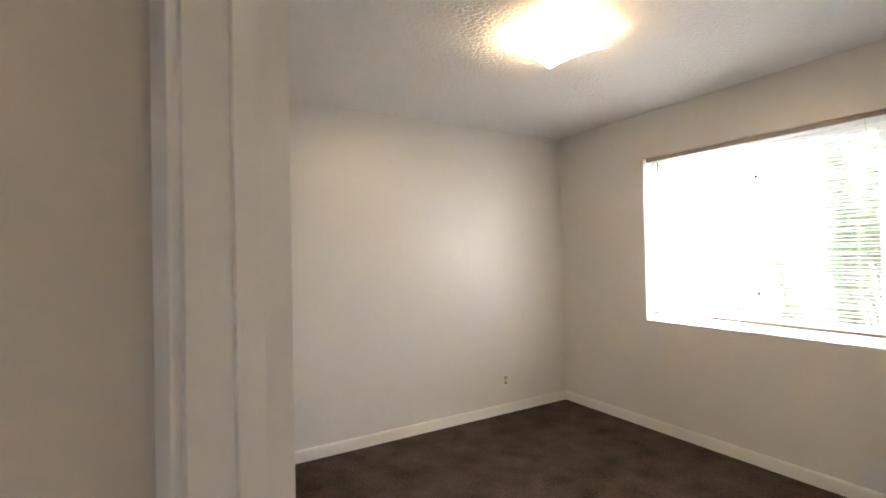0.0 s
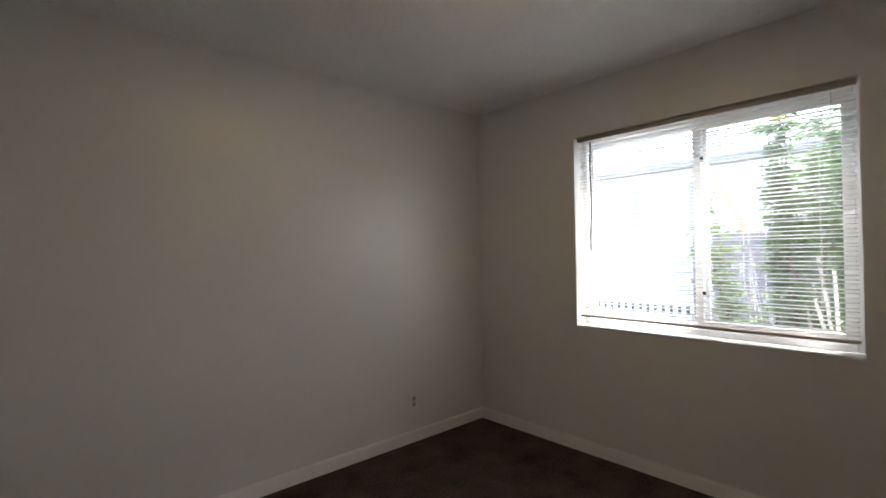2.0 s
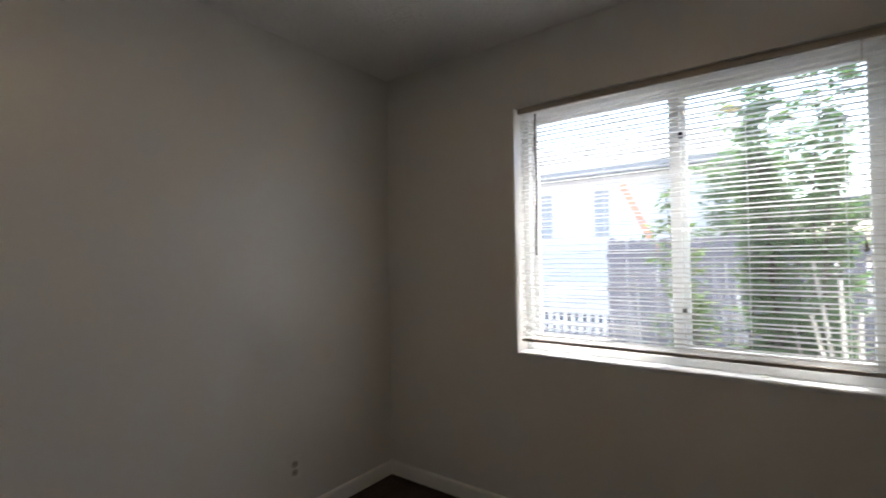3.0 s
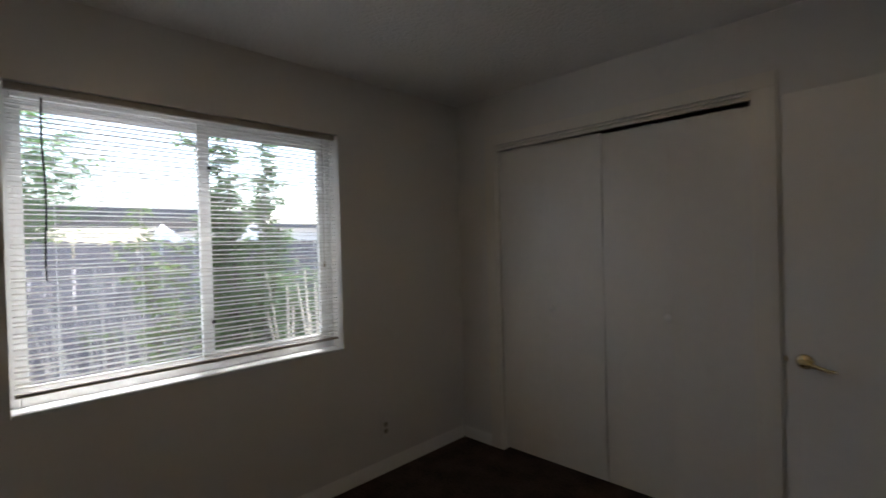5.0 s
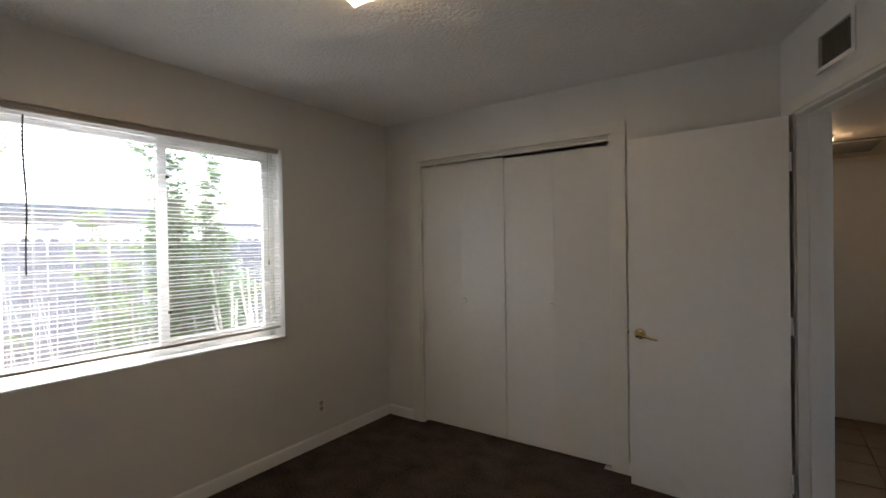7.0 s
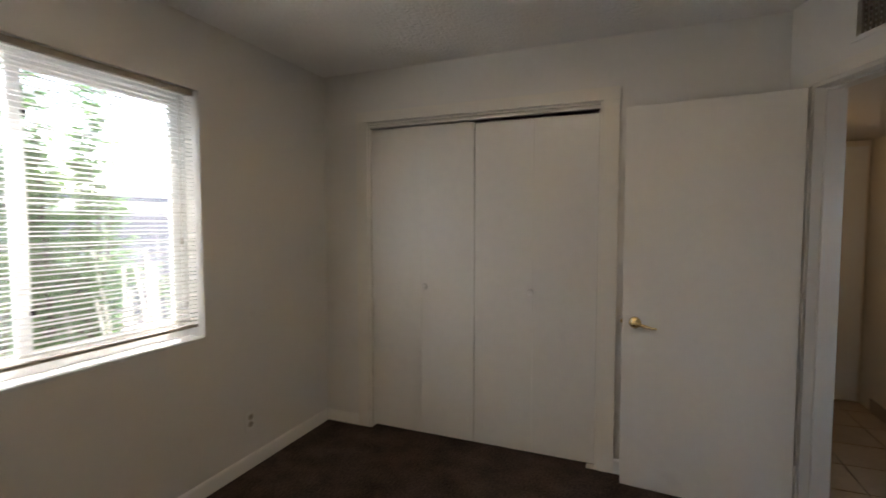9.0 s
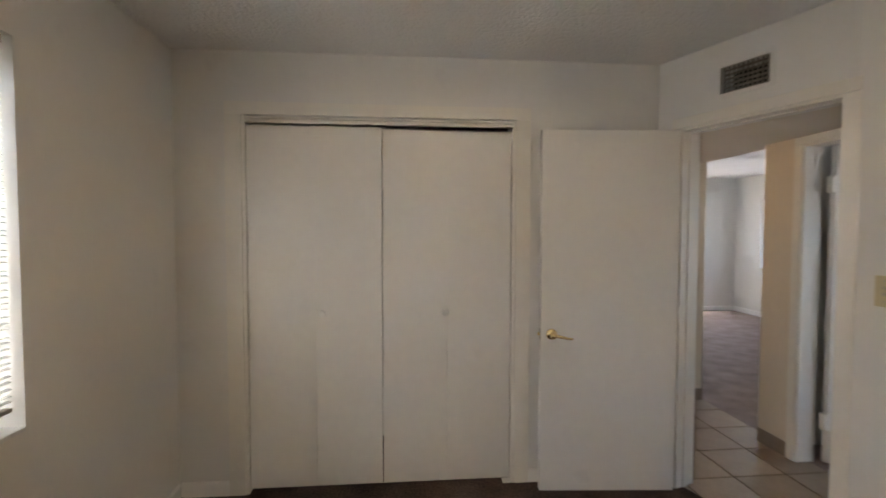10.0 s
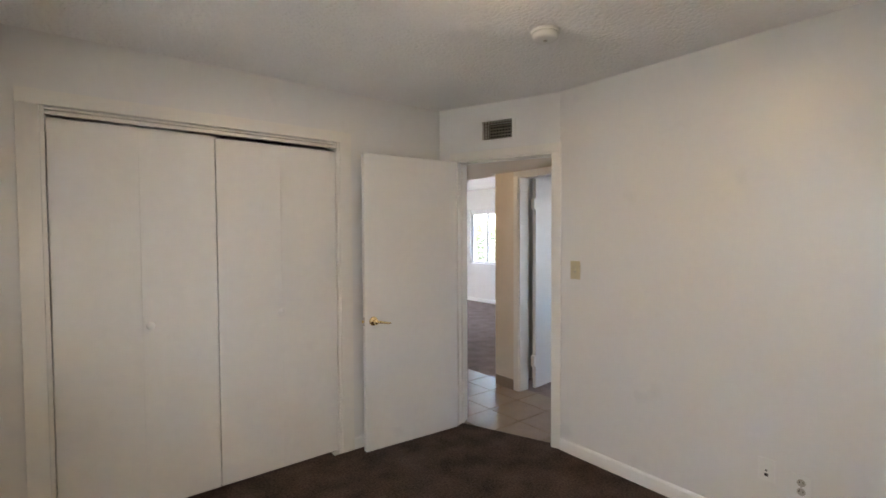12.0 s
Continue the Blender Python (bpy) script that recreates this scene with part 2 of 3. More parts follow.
# ---- bedroom shell ----
setting("floor", prism([(3.40, 1.7), (6.4, 1.7), (6.4, 5.95), (3.05, 5.95), (3.05, 3.40), (KINK.x - 0.05, KINK.y - 0.02), (CORNER.x - 0.05, CORNER.y - 0.02)], -0.06, 0.0),
        CARPET, "dark brown cut-pile carpet covering the bedroom floor", "carpet")
setting("ceiling", prism([(3.30, 1.7), (6.46, 1.7), (6.46, 6.0), (3.04, 6.0), (3.04, 3.2)], TOP, TOP + 0.12), CEIL, "off-white ceiling with knocked-down spatter texture", "ceiling")
setting("wall_north", box(3.04, 6.46, NORTH, 6.0, -0.06, TOP), PAINT, "cream satin painted plain bedroom wall", "wall")
setting("wall_west", box(WEST - 0.125, WEST, KINK.y, NORTH, -0.06, TOP), PAINT, "cream satin painted wall with switch and sockets", "wall")
bm = bmesh.new()
box_into(bm, EAST, 6.46, 1.7, WY0, -0.3, TOP)
box_into(bm, EAST, 6.46, WY1, NORTH, -0.3, TOP)
box_into(bm, EAST, 6.46, WY0, WY1, -0.3, WZ0)
box_into(bm, EAST, 6.46, WY0, WY1, WZ1, TOP)
setting("wall_east", bm, PAINT, "cream satin painted wall around the bedroom window", "wall")
bm = bmesh.new()
box_into(bm, 3.49, CX0, 2.37, SOUTH, -0.06, TOP)
box_into(bm, CX1, EAST, 2.37, SOUTH, -0.06, TOP)
box_into(bm, CX0, CX1, 2.37, SOUTH, CZ, TOP)
setting("wall_south", bm, PAINT, "cream satin painted wall around the closet", "wall")
bm = bmesh.new()
box_into(bm, 0.0, OPEN0, 0, THICK, -0.06, TOP)
box_into(bm, OPEN1, LENGTH, 0, THICK, -0.06, TOP)
box_into(bm, OPEN0, OPEN1, 0, THICK, HEAD, 2.195)
box_into(bm, OPEN0, OPEN1, 0, THICK, 2.33, TOP)
box_into(bm, OPEN0, 0.385, 0, THICK, 2.195, 2.33)
box_into(bm, 0.622, OPEN1, 0, THICK, 2.195, 2.33)
setting("wall_diagonal", bm, PAINT, "cream painted angled wall around the bedroom doorway", "wall", DIAG)
setting("closet_back", box(3.49, EAST, 1.70, 1.80, -0.06, TOP), PAINT, "plain closet back wall behind the doors", "wall")


def baseboard(name, length, m):
    """A plain board with an eased top edge, along local x, proud towards local -y."""
    h, d = 0.082, 0.013
    bm = bmesh.new()
    prof = [(0, 0), (-d, 0), (-d, h - 0.012), (-d + 0.004, h - 0.003), (-d + 0.008, h), (0, h)]
    a = [bm.verts.new((0, y, z)) for y, z in prof]
    b = [bm.verts.new((length, y, z)) for y, z in prof]
    bm.faces.new(a), bm.faces.new(b[::-1])
    for i in range(len(prof)):
        j = (i + 1) % len(prof)
        bm.faces.new((a[i], b[i], b[j], a[j]))
    bmesh.ops.recalc_face_normals(bm, faces=bm.faces)
    return setting(name, bm, BASEPAINT, "white painted baseboard along the carpet", "baseboard", m)


baseboard("baseboard_north", EAST - WEST, pose(WEST, NORTH, 0))
baseboard("baseboard_east", NORTH - SOUTH - 0.03, pose(EAST, NORTH - 0.014, 0, 0, 0, -90))
baseboard("baseboard_west", NORTH - KINK.y - 0.03, pose(WEST, KINK.y + 0.015, 0, 0, 0, 90))
baseboard("baseboard_south_1", EAST - 5.987 - 0.014, pose(EAST - 0.014, SOUTH, 0, 0, 0, 180))
baseboard("baseboard_south_2", 4.286 - 3.54, pose(4.286, SOUTH, 0, 0, 0, 180))


# ---- casings ----
closet_trim = thing("closet_casing", "white painted flat wooden casing round the closet opening", "door frame", pose(0, SOUTH, 0), kind="structure")
for nm, a, b, c, d in (("side_casing", CX0 - 0.091, CX0 - 0.004, 0.0, CZ + 0.0018), ("side_casing", CX1 + 0.004, CX1 + 0.09, 0.0, CZ + 0.0018), ("head_casing", CX0 - 0.091, CX1 + 0.09, CZ + 0.002, CZ + 0.071)):
    part(nm, box(a, b, 0.0, 0.014, c, d, 0.0012), TRIM, closet_trim)
part("jamb", box(CX0 - 0.002, CX0 + 0.014, -0.12, 0.008, 0, CZ), TRIM, closet_trim)
part("jamb", box(CX1 - 0.014, CX1 + 0.002, -0.12, 0.008, 0, CZ), TRIM, closet_trim)
part("track_fascia", box_into(box(CX0 + 0.015, CX1 - 0.015, -0.018, 0.004, 2.079, CZ - 0.021, 0.001), CX0 + 0.015, CX1 - 0.015, -0.018, 0.006, CZ - 0.0165, CZ - 0.0045, 0.001), TRIM, closet_trim)
part("floor_bracket", box(CX0 + 0.015, CX0 + 0.06, -0.03, 0.012, 0.0, 0.013, 0.003), WHITEPL, closet_trim, "small white plastic pivot bracket")

door_trim = thing("door_casing", "white painted casing and jamb round the open bedroom doorway", "door frame", DIAG, kind="structure")
W = 0.056
for nm, a, b, c, d in (("side_casing", OPEN0 - W, OPEN0 - 0.003, 0.0, HEAD), ("side_casing", OPEN1 + 0.003, OPEN1 + W, 0.0, HEAD), ("head_casing", OPEN0 - W, OPEN1 + W, HEAD + 0.004, HEAD + 0.06)):
    part(nm, box(a, b, -0.010, 0.0, c, d, 0.003), TRIM, door_trim)
    part(nm, box(a, b, THICK, THICK + 0.016, c, d - (0.04 if nm == "head_casing" else 0.0), 0.004), TRIM, door_trim)
part("jamb", box(OPEN0 - 0.002, OPEN0 + 0.012, -0.004, THICK + 0.004, 0, HEAD), TRIM, door_trim)
part("jamb", box(OPEN1 - 0.012, OPEN1 + 0.002, -0.004, THICK + 0.004, 0, HEAD), TRIM, door_trim)
part("head_jamb", box(OPEN0, OPEN1, -0.004, THICK + 0.004, HEAD - 0.012, HEAD + 0.002), TRIM, door_trim)
part("door_stop", box(OPEN0 + 0.012, OPEN0 + 0.022, 0.045, 0.085, 0, HEAD - 0.012, 0.002), TRIM, door_trim)
part("door_stop", box(OPEN1 - 0.022, OPEN1 - 0.012, 0.045, 0.085, 0, HEAD - 0.012, 0.002), TRIM, door_trim)
part("head_stop", box(OPEN0 + 0.022, OPEN1 - 0.022, 0.045, 0.085, HEAD - 0.022, HEAD - 0.012, 0.002), TRIM, door_trim)
part("strike_plate", box(OPEN1 - 0.0145, OPEN1 - 0.011, 0.005, 0.04, 0.86, 0.94), BRASS, door_trim, "brass strike plate")

# ---- bedroom door, open ----
HINGE = Vector((3.482, 2.668))
door = thing("bedroom_door", "flat white painted bedroom door standing open beside the closet", "door", pose(HINGE.x, HINGE.y, 0, 0, 0, -4.6))
part("leaf", box(0.002, 0.770, -0.036, 0.0, 0.006, 2.046, 0.002), DOORPAINT, door)
for hz in (0.25, 1.02, 1.82):
    h = part("hinge", rod(bmesh.new(), (-0.004, 0.004, hz - 0.045), (-0.004, 0.004, hz + 0.045), 0.006), TRIM, door, "painted butt hinge")
handle = part("lever_handle", bmesh.new(), BRASS, door, "polished brass lever handle")
bm = bmesh.new()
rod(bm, (0.708, 0.0, 0.905), (0.708, 0.010, 0.905), 0.032, 0.028, 28)
rod(bm, (0.708, 0.010, 0.905), (0.708, 0.042, 0.905), 0.013, 0.012, 20)
bmesh.ops.create_uvsphere(bm, u_segments=18, v_segments=10, radius=0.019, matrix=Matrix.Translation((0.708, 0.044, 0.905)))
pts = [(0.708, 0.046, 0.905), (0.680, 0.050, 0.903), (0.650, 0.050, 0.896), (0.622, 0.048, 0.889), (0.600, 0.046, 0.888)]
for i, (p, q) in enumerate(zip(pts, pts[1:])):
    rod(bm, p, q, 0.0105 - 0.0012 * i, 0.0095 - 0.0012 * i)
bm.to_mesh(handle.data), bm.free()
handle.data.polygons.foreach_set("use_smooth", [True] * len(handle.data.polygons))
part("latch_plate", box(0.7685, 0.7725, -0.03, -0.006, 0.875, 0.935), STEEL, door, "steel latch plate on the edge")
part("latch_bolt", prism([(0.772, -0.024), (0.772, -0.012), (0.784, -0.015), (0.784, -0.022)], 0.896, 0.914), BRASS, door, "sprung brass latch bolt")

# ---- closet doors ----
leaf_w = (CX1 - CX0 - 0.034) / 4


def bifold(name, x_mid, sign, top, knob_x, label):
    """A pair of flush leaves folding on a middle hinge, with one knob."""
    ob = thing(name, label, "closet door", pose(0, SOUTH, 0), group="closet doors")
    for k in range(2):
        a, b = sorted((x_mid + sign * (0.003 + k * (leaf_w - 0.0016)), x_mid + sign * (0.003 + k * (leaf_w - 0.0016) + leaf_w - 0.0022)))
        part("leaf", box(a, b, -0.046, -0.014, 0.022, top - 0.001 * k, 0.0004), DOORPAINT, ob)
    bm = lathe([(0.008, 0), (0.008, 0.010), (0.017, 0.014), (0.021, 0.021), (0.017, 0.028), (0.005, 0.031)], 20)
    k = part("knob", bm, WHITEPL, ob, "small white round knob", True)
    k.matrix_basis = pose(knob_x, -0.018, 1.018, -90)
    return ob


MID = 5.137
bifold("bifold_door", MID, 1, 2.068, 5.476, "flush white painted bifold closet door, closed")
bifold("bifold_door", MID, -1, 2.057, 4.777, "flush white painted bifold closet door, hanging slightly low")

# ---- window ----
win = thing("window_1", "white vinyl two-pane sliding window in a deep reveal", "window", kind="structure")
FX0, FX1 = 6.365, 6.44
part("window_sill", box(EAST - 0.004, FX0, WY0 + 0.002, WY1 - 0.002, WZ0 - 0.004, WZ0 + 0.012, 0.004), SILL, win)
for nm, a, b, c, d in (("frame_side", WY0, WY0 + 0.035, WZ0 + 0.012, WZ1), ("frame_side", WY1 - 0.035, WY1, WZ0 + 0.012, WZ1), ("frame_head", WY0 + 0.035, WY1 - 0.035, WZ1 - 0.035, WZ1), ("frame_foot", WY0 + 0.035, WY1 - 0.035, WZ0 + 0.012, WZ0 + 0.05)):
    part(nm, box(FX0, FX1, a + 0.001, b - 0.001, c, d - 0.001, 0.003), VINYL, win)
MULL = 4.235


def sash(name, y0, y1, x0, x1, stile):
    ob = part(name, box(x0, x1, y0, y0 + stile, WZ0 + 0.05, WZ1 - 0.036, 0.003), VINYL, win)
    part("stile", box(x0, x1, y1 - stile, y1, WZ0 + 0.05, WZ1 - 0.036, 0.003), VINYL, ob)
    part("rail", box(x0, x1, y0 + stile, y1 - stile, WZ0 + 0.05, WZ0 + 0.05 + stile, 0.003), VINYL, ob)
    part("rail", box(x0, x1, y0 + stile, y1 - stile, WZ1 - 0.036 - stile, WZ1 - 0.036, 0.003), VINYL, ob)
    pane = part("pane", box((x0 + x1) / 2 - 0.002, (x0 + x1) / 2 + 0.002, y0 + stile - 0.004, y1 - stile + 0.004, WZ0 + 0.05 + stile - 0.004, WZ1 - 0.032 - stile), GLASS, ob, "clear glass pane")
    pane.visible_shadow = False
    return ob


sash("sash", WY0 + 0.035, MULL + 0.035, FX0 + 0.004, FX0 + 0.034, 0.045)
sash("sash", MULL - 0.03, WY1 - 0.035, FX0 + 0.038, FX0 + 0.068, 0.03)
for z in (1.07, 1.84):
    part("sash_latch", box(FX0 - 0.008, FX0 + 0.004, MULL - 0.022, MULL - 0.006, z, z + 0.03, 0.002), WAND, win, "small black sash latch")

blind = thing("mini_blind", "white mini blind lowered with open slats and beige rails", "blind", pose(6.297, 0, 0))
BY0, BY1 = WY0 + 0.012, WY1 - 0.012
part("head_rail", box(-0.014, 0.016, BY0, BY1, WZ1 - 0.028, WZ1 - 0.001, 0.002), RAIL, blind, "beige metal head rail")
part("bottom_rail", box(-0.013, 0.013, BY0 + 0.005, BY1 - 0.004, 0.898, 0.912, 0.003), RAIL, blind, "beige bottom rail")
sl = bmesh.new()
cols = []
for y in (BY0 + 0.004, BY1 - 0.004):
    cols.append([sl.verts.new((dx, y, 0.0048 * (1 - (dx / 0.0125) ** 2) + 0.03 * dx)) for dx in (-0.0125, -0.006, 0.0, 0.006, 0.0125)])
for k in range(4):
    sl.faces.new((cols[0][k], cols[0][k + 1], cols[1][k + 1], cols[1][k]))
slat_mesh = mesh_of("slat", sl, SLAT, True)
count = 54
for k in range(count):
    ob = new("slat", slat_mesh)
    ob.parent = blind
    ob.location = (0, 0, 0.928 + k * (2.068 - 0.928) / (count - 1))
    ob.rotation_euler = (random.uniform(-0.0012, 0.0012), random.uniform(-0.05, 0.05), 0)
for y in (BY0 + 0.14, (BY0 + BY1) / 2 - 0.28, (BY0 + BY1) / 2 + 0.28, BY1 - 0.14):
    bm = bmesh.new()
    for dx in (-0.0135, 0.0135):
        rod(bm, (dx, y, 0.91), (dx, y, 2.08), 0.0007, None, 5)
    part("ladder_cord", bm, SLAT, blind)
bm = bmesh.new()
for k in range(17):
    z0, z1 = 2.055 - 0.042 * k, 2.055 - 0.042 * (k + 1)
    sway = 0.004 * math.sin(k * 0.5)
    rod(bm, (-0.028 - 0.0006 * k, 4.865 + sway, z0), (-0.028 - 0.0006 * (k + 1), 4.865 + 0.004 * math.sin((k + 1) * 0.5), z1), 0.0042, 0.0036, 6)
part("tilt_wand", bm, WAND, blind, "dark smoky plastic tilt wand")
bm = rod(bmesh.new(), (-0.022, 3.635, 1.36), (-0.022, 3.63, 2.07), 0.0012, None, 6)
rod(bm, (-0.022, 3.635, 1.33), (-0.022, 3.635, 1.365), 0.007, 0.003, 10)
part("pull_cord", bm, RAIL, blind, "thin pull cord with small tassel")

# ---- ceiling lamp ----
lamp = thing("ceiling_lamp", "square bent frosted glass ceiling lamp, lit warm", "ceiling lamp", pose(4.70, 4.31, TOP, 0, 0, 10.6))
part("pan", box(-0.145, 0.145, -0.145, 0.145, -0.034, 0.0, 0.006), WHITEPL, lamp, "white square metal lamp pan")
part("stem", rod(bmesh.new(), (0, 0, -0.03), (0, 0, -0.088), 0.006), BRASS, lamp)
bm = bmesh.new()
S, N = 0.162, 16
grid = [[None] * (N + 1) for _ in range(N + 1)]
for i in range(N + 1):
    for j in range(N + 1):
        a, b = 2 * i / N - 1, 2 * j / N - 1
        lift = 0.012 * max(abs(a), abs(b)) ** 4 - 0.014 * (abs(a) * abs(b)) ** 3
        grid[i][j] = bm.verts.new((S * a, S * b, -0.080 + lift))
for i in range(N):
    for j in range(N):
        bm.faces.new((grid[i][j], grid[i][j + 1], grid[i + 1][j + 1], grid[i + 1][j]))
bmesh.ops.solidify(bm, geom=bm.faces[:], thickness=0.004)
part("glass_shade", bm, LAMPGLASS, lamp, "glowing frosted glass square", True)
part("finial", lathe([(0.004, -0.100), (0.010, -0.096), (0.011, -0.090), (0.006, -0.083)], 20), BRASS, lamp, "small brass finial", True)

# ---- smoke alarm ----
alarm = thing("smoke_alarm", "round white plastic smoke alarm on the ceiling", "smoke alarm", pose(4.003, 3.944, TOP))
part("base", lathe([(0.068, 0.0), (0.068, -0.010), (0.064, -0.013)], 40), WHITEPL, alarm)
part("cover", lathe([(0.060, -0.012), (0.062, -0.016), (0.060, -0.036), (0.052, -0.043), (0.030, -0.045), (0.012, -0.045)], 40), WHITEPL, alarm, "", True)
part("test_button", lathe([(0.010, -0.044), (0.010, -0.047), (0.007, -0.048)], 18), SOCKET, alarm)


# ---- wall plates (local x along the wall, local -y into the room) ----
def plate(ob, mat, w=0.072, h=0.116):
    part("cover_plate", box(-w / 2, w / 2, -0.006, 0.0, -h / 2, h / 2, 0.003), mat, ob)


def outlet(m, label, mat=WHITEPL):
    ob = thing("wall_outlet", label, "outlet", m, group="wall outlets")
    plate(ob, mat)
    for dz in (-0.021, 0.021):
        bm = bmesh.new()
        bmesh.ops.create_cone(bm, cap_ends=True, segments=24, radius1=0.017, radius2=0.0165, depth=0.004, matrix=pose(0, -0.007, dz, 90))
        r = part("receptacle", bm, SOCKET, ob, "beige receptacle face")
        part("slots", box_into(box(-0.0085, -0.006, -0.0096, -0.0085, dz - 0.002, dz + 0.009), 0.006, 0.0085, -0.0096, -0.0085, dz - 0.002, dz + 0.007), SLOT, r)
    bm = bmesh.new()
    bmesh.ops.create_cone(bm, cap_ends=True, segments=12, radius1=0.0032, radius2=0.003, depth=0.002, matrix=pose(0, -0.0068, 0, 90))
    part("screw", bm, STEEL, ob)
    return ob


outlet(pose(5.548, NORTH, 0.286), "white duplex wall outlet above the baseboard")
outlet(pose(EAST, 3.24, 0.283, 0, 0, -90), "white duplex wall outlet below the window")
outlet(pose(WEST, 4.765, 0.318, 0, 0, 90), "white duplex wall outlet beside a phone plate")
jack = thing("phone_plate", "white wall plate with a small phone jack", "wall plate", pose(WEST, 4.625, 0.345, 0, 0, 90))
plate(jack, WHITEPL)
part("jack_hole", box(-0.008, 0.008, -0.0066, -0.0055, -0.030, -0.016), SLOT, jack)
part("screw_hole", box(-0.004, 0.004, -0.0066, -0.0055, -0.006, 0.002), SLOT, jack)
sw = thing("light_switch", "almond plastic toggle light switch by the doorway", "light switch", pose(WEST, 3.516, 1.255, 0, 0, 90))
plate(sw, ALMOND, 0.075, 0.122)
part("toggle", box(-0.005, 0.005, -0.017, -0.005, -0.004, 0.012, 0.002), ALMOND, sw)
part("bezel", box(-0.008, 0.008, -0.0075, -0.005, -0.016, 0.016), SOCKET, sw)
for dz in (-0.04, 0.04):
    part("screw", box(-0.003, 0.003, -0.0072, -0.005, dz - 0.003, dz + 0.003, 0.001), STEEL, sw)

# ---- air register over the doorway ----
vent = thing("air_register", "painted metal grille register above the doorway", "air vent", DIAG @ pose(0, 0, 0))
part("frame", box_into(box_into(box_into(box(0.36, 0.647, -0.005, 0, 2.175, 2.195), 0.36, 0.647, -0.005, 0, 2.33, 2.35), 0.36, 0.385, -0.005, 0, 2.195, 2.33), 0.622, 0.647, -0.005, 0, 2.195, 2.33), PAINT, vent, "cream painted flat frame")
part("duct", box(0.386, 0.621, 0.115, 0.135, 2.196, 2.329), DARK, vent, "black plate standing for the shade in the duct")
fin = mesh_of("fin", box(-0.0016, 0.0016, 0.0, 0.012, 2.196, 2.329), VENTMETAL)
for k in range(10):
    ob = new("fin", fin)
    ob.parent, ob.location = vent, (0.398 + k * 0.0233, 0.004, 0)
lou = mesh_of("louver", box(0.386, 0.621, 0.0, 0.012, -0.0016, 0.0016), VENTMETAL)
for k in range(6):
    ob = new("louver", lou)
    ob.parent, ob.location, ob.rotation_euler = vent, (0, 0.020, 2.207 + k * 0.0225), (radians(-25), 0, 0)

# ---- hall and rooms beyond ----
HX = 2.50
setting("hall_floor", box(2.36, 3.48, 0.5, 3.5, -0.08, -0.014), GROUT, "grey grout bed under the hall tiles", "floor")
setting("hall_ceiling", prism([(2.385, 0.5), (3.42, 0.5), (3.42, 2.45), (3.36, 2.47), (3.045, 3.30), (3.03, 3.52), (2.385, 3.52)], HALLTOP, HALLTOP + 0.1), HALLPAINT, "low cream painted hall ceiling", "ceiling")
setting("hall_wall_east", box(3.385, 3.49, 0.5, 2.45, -0.06, TOP), HALLPAINT, "cream painted hall wall", "wall")
setting("hall_wall_north", box(2.385, 3.04, 3.42, 3.54, -0.06, TOP), HALLPAINT, "cream painted hall end wall", "wall")
bm = bmesh.new()
box_into(bm, 2.385, HX, 2.09, 2.405, -0.06, TOP)
box_into(bm, 2.385, HX, 2.405, 3.165, 2.035, TOP)
box_into(bm, 2.385, HX, 3.165, 3.42, -0.06, TOP)
setting("hall_wall_west", bm, HALLPAINT, "cream painted hall wall with a doorway", "wall")
setting("hall_wall_stub", box(2.385, HX, 0.5, 1.29, -0.06, TOP), HALLPAINT, "cream painted hall wall beside the living room opening", "wall")
setting("hall_header", box(2.385, HX, 1.29, 2.09, HALLTOP + 0.003, TOP), HALLPAINT, "cream wall above the living room opening", "wall")
setting("hall_wall_south", box(2.385, 3.49, 0.48, 0.60, -0.06, TOP), HALLPAINT, "cream painted wall round the hall door", "wall")
hd = thing("hall_door", "flat cream painted closed door at the hall end", "door", pose(2.53, 0.604, 0))
part("leaf", box(0.0, 0.80, 0.0, 0.035, 0.012, 2.035, 0.002), DOORPAINT, hd)
part("knob", lathe([(0.010, 0), (0.010, 0.03), (0.026, 0.045), (0.024, 0.06), (0.008, 0.068)], 24), BRASS, hd, "brass round knob", True).matrix_basis = pose(0.73, 0.035, 0.93, -90)

cas = thing("side_room_casing", "white painted casing round the side room doorway", "door frame", pose(HX, 0, 0), kind="structure")
part("side_casing", box(0, 0.014, 2.345, 2.405, 0, 2.035, 0.003), TRIM, cas)
part("side_casing", box(0, 0.014, 3.165, 3.225, 0, 2.035, 0.003), TRIM, cas)
part("head_casing", box(0, 0.014, 2.345, 3.225, 2.037, HALLTOP - 0.004, 0.003), TRIM, cas)
part("jamb", box(-0.118, 0.004, 2.403, 2.418, 0, 2.035), TRIM, cas)
part("jamb", box(-0.118, 0.004, 3.152, 3.167, 0, 2.035), TRIM, cas)
part("head_jamb", box(-0.118, 0.004, 2.418, 3.152, 2.02, 2.037), TRIM, cas)
side = thing("side_room_door", "flat white door standing open into the side room", "door", pose(2.365, 2.440, 0, 0, 0, 186))
part("leaf", box(0.02, 0.76, -0.035, 0.0, 0.015, 2.02, 0.002), DOORPAINT, side)
for hz in (0.28, 1.78):
    part("hinge", box(-0.012, 0.02, -0.04, -0.002, hz - 0.05, hz + 0.05), TRIM, side, "painted butt hinge")

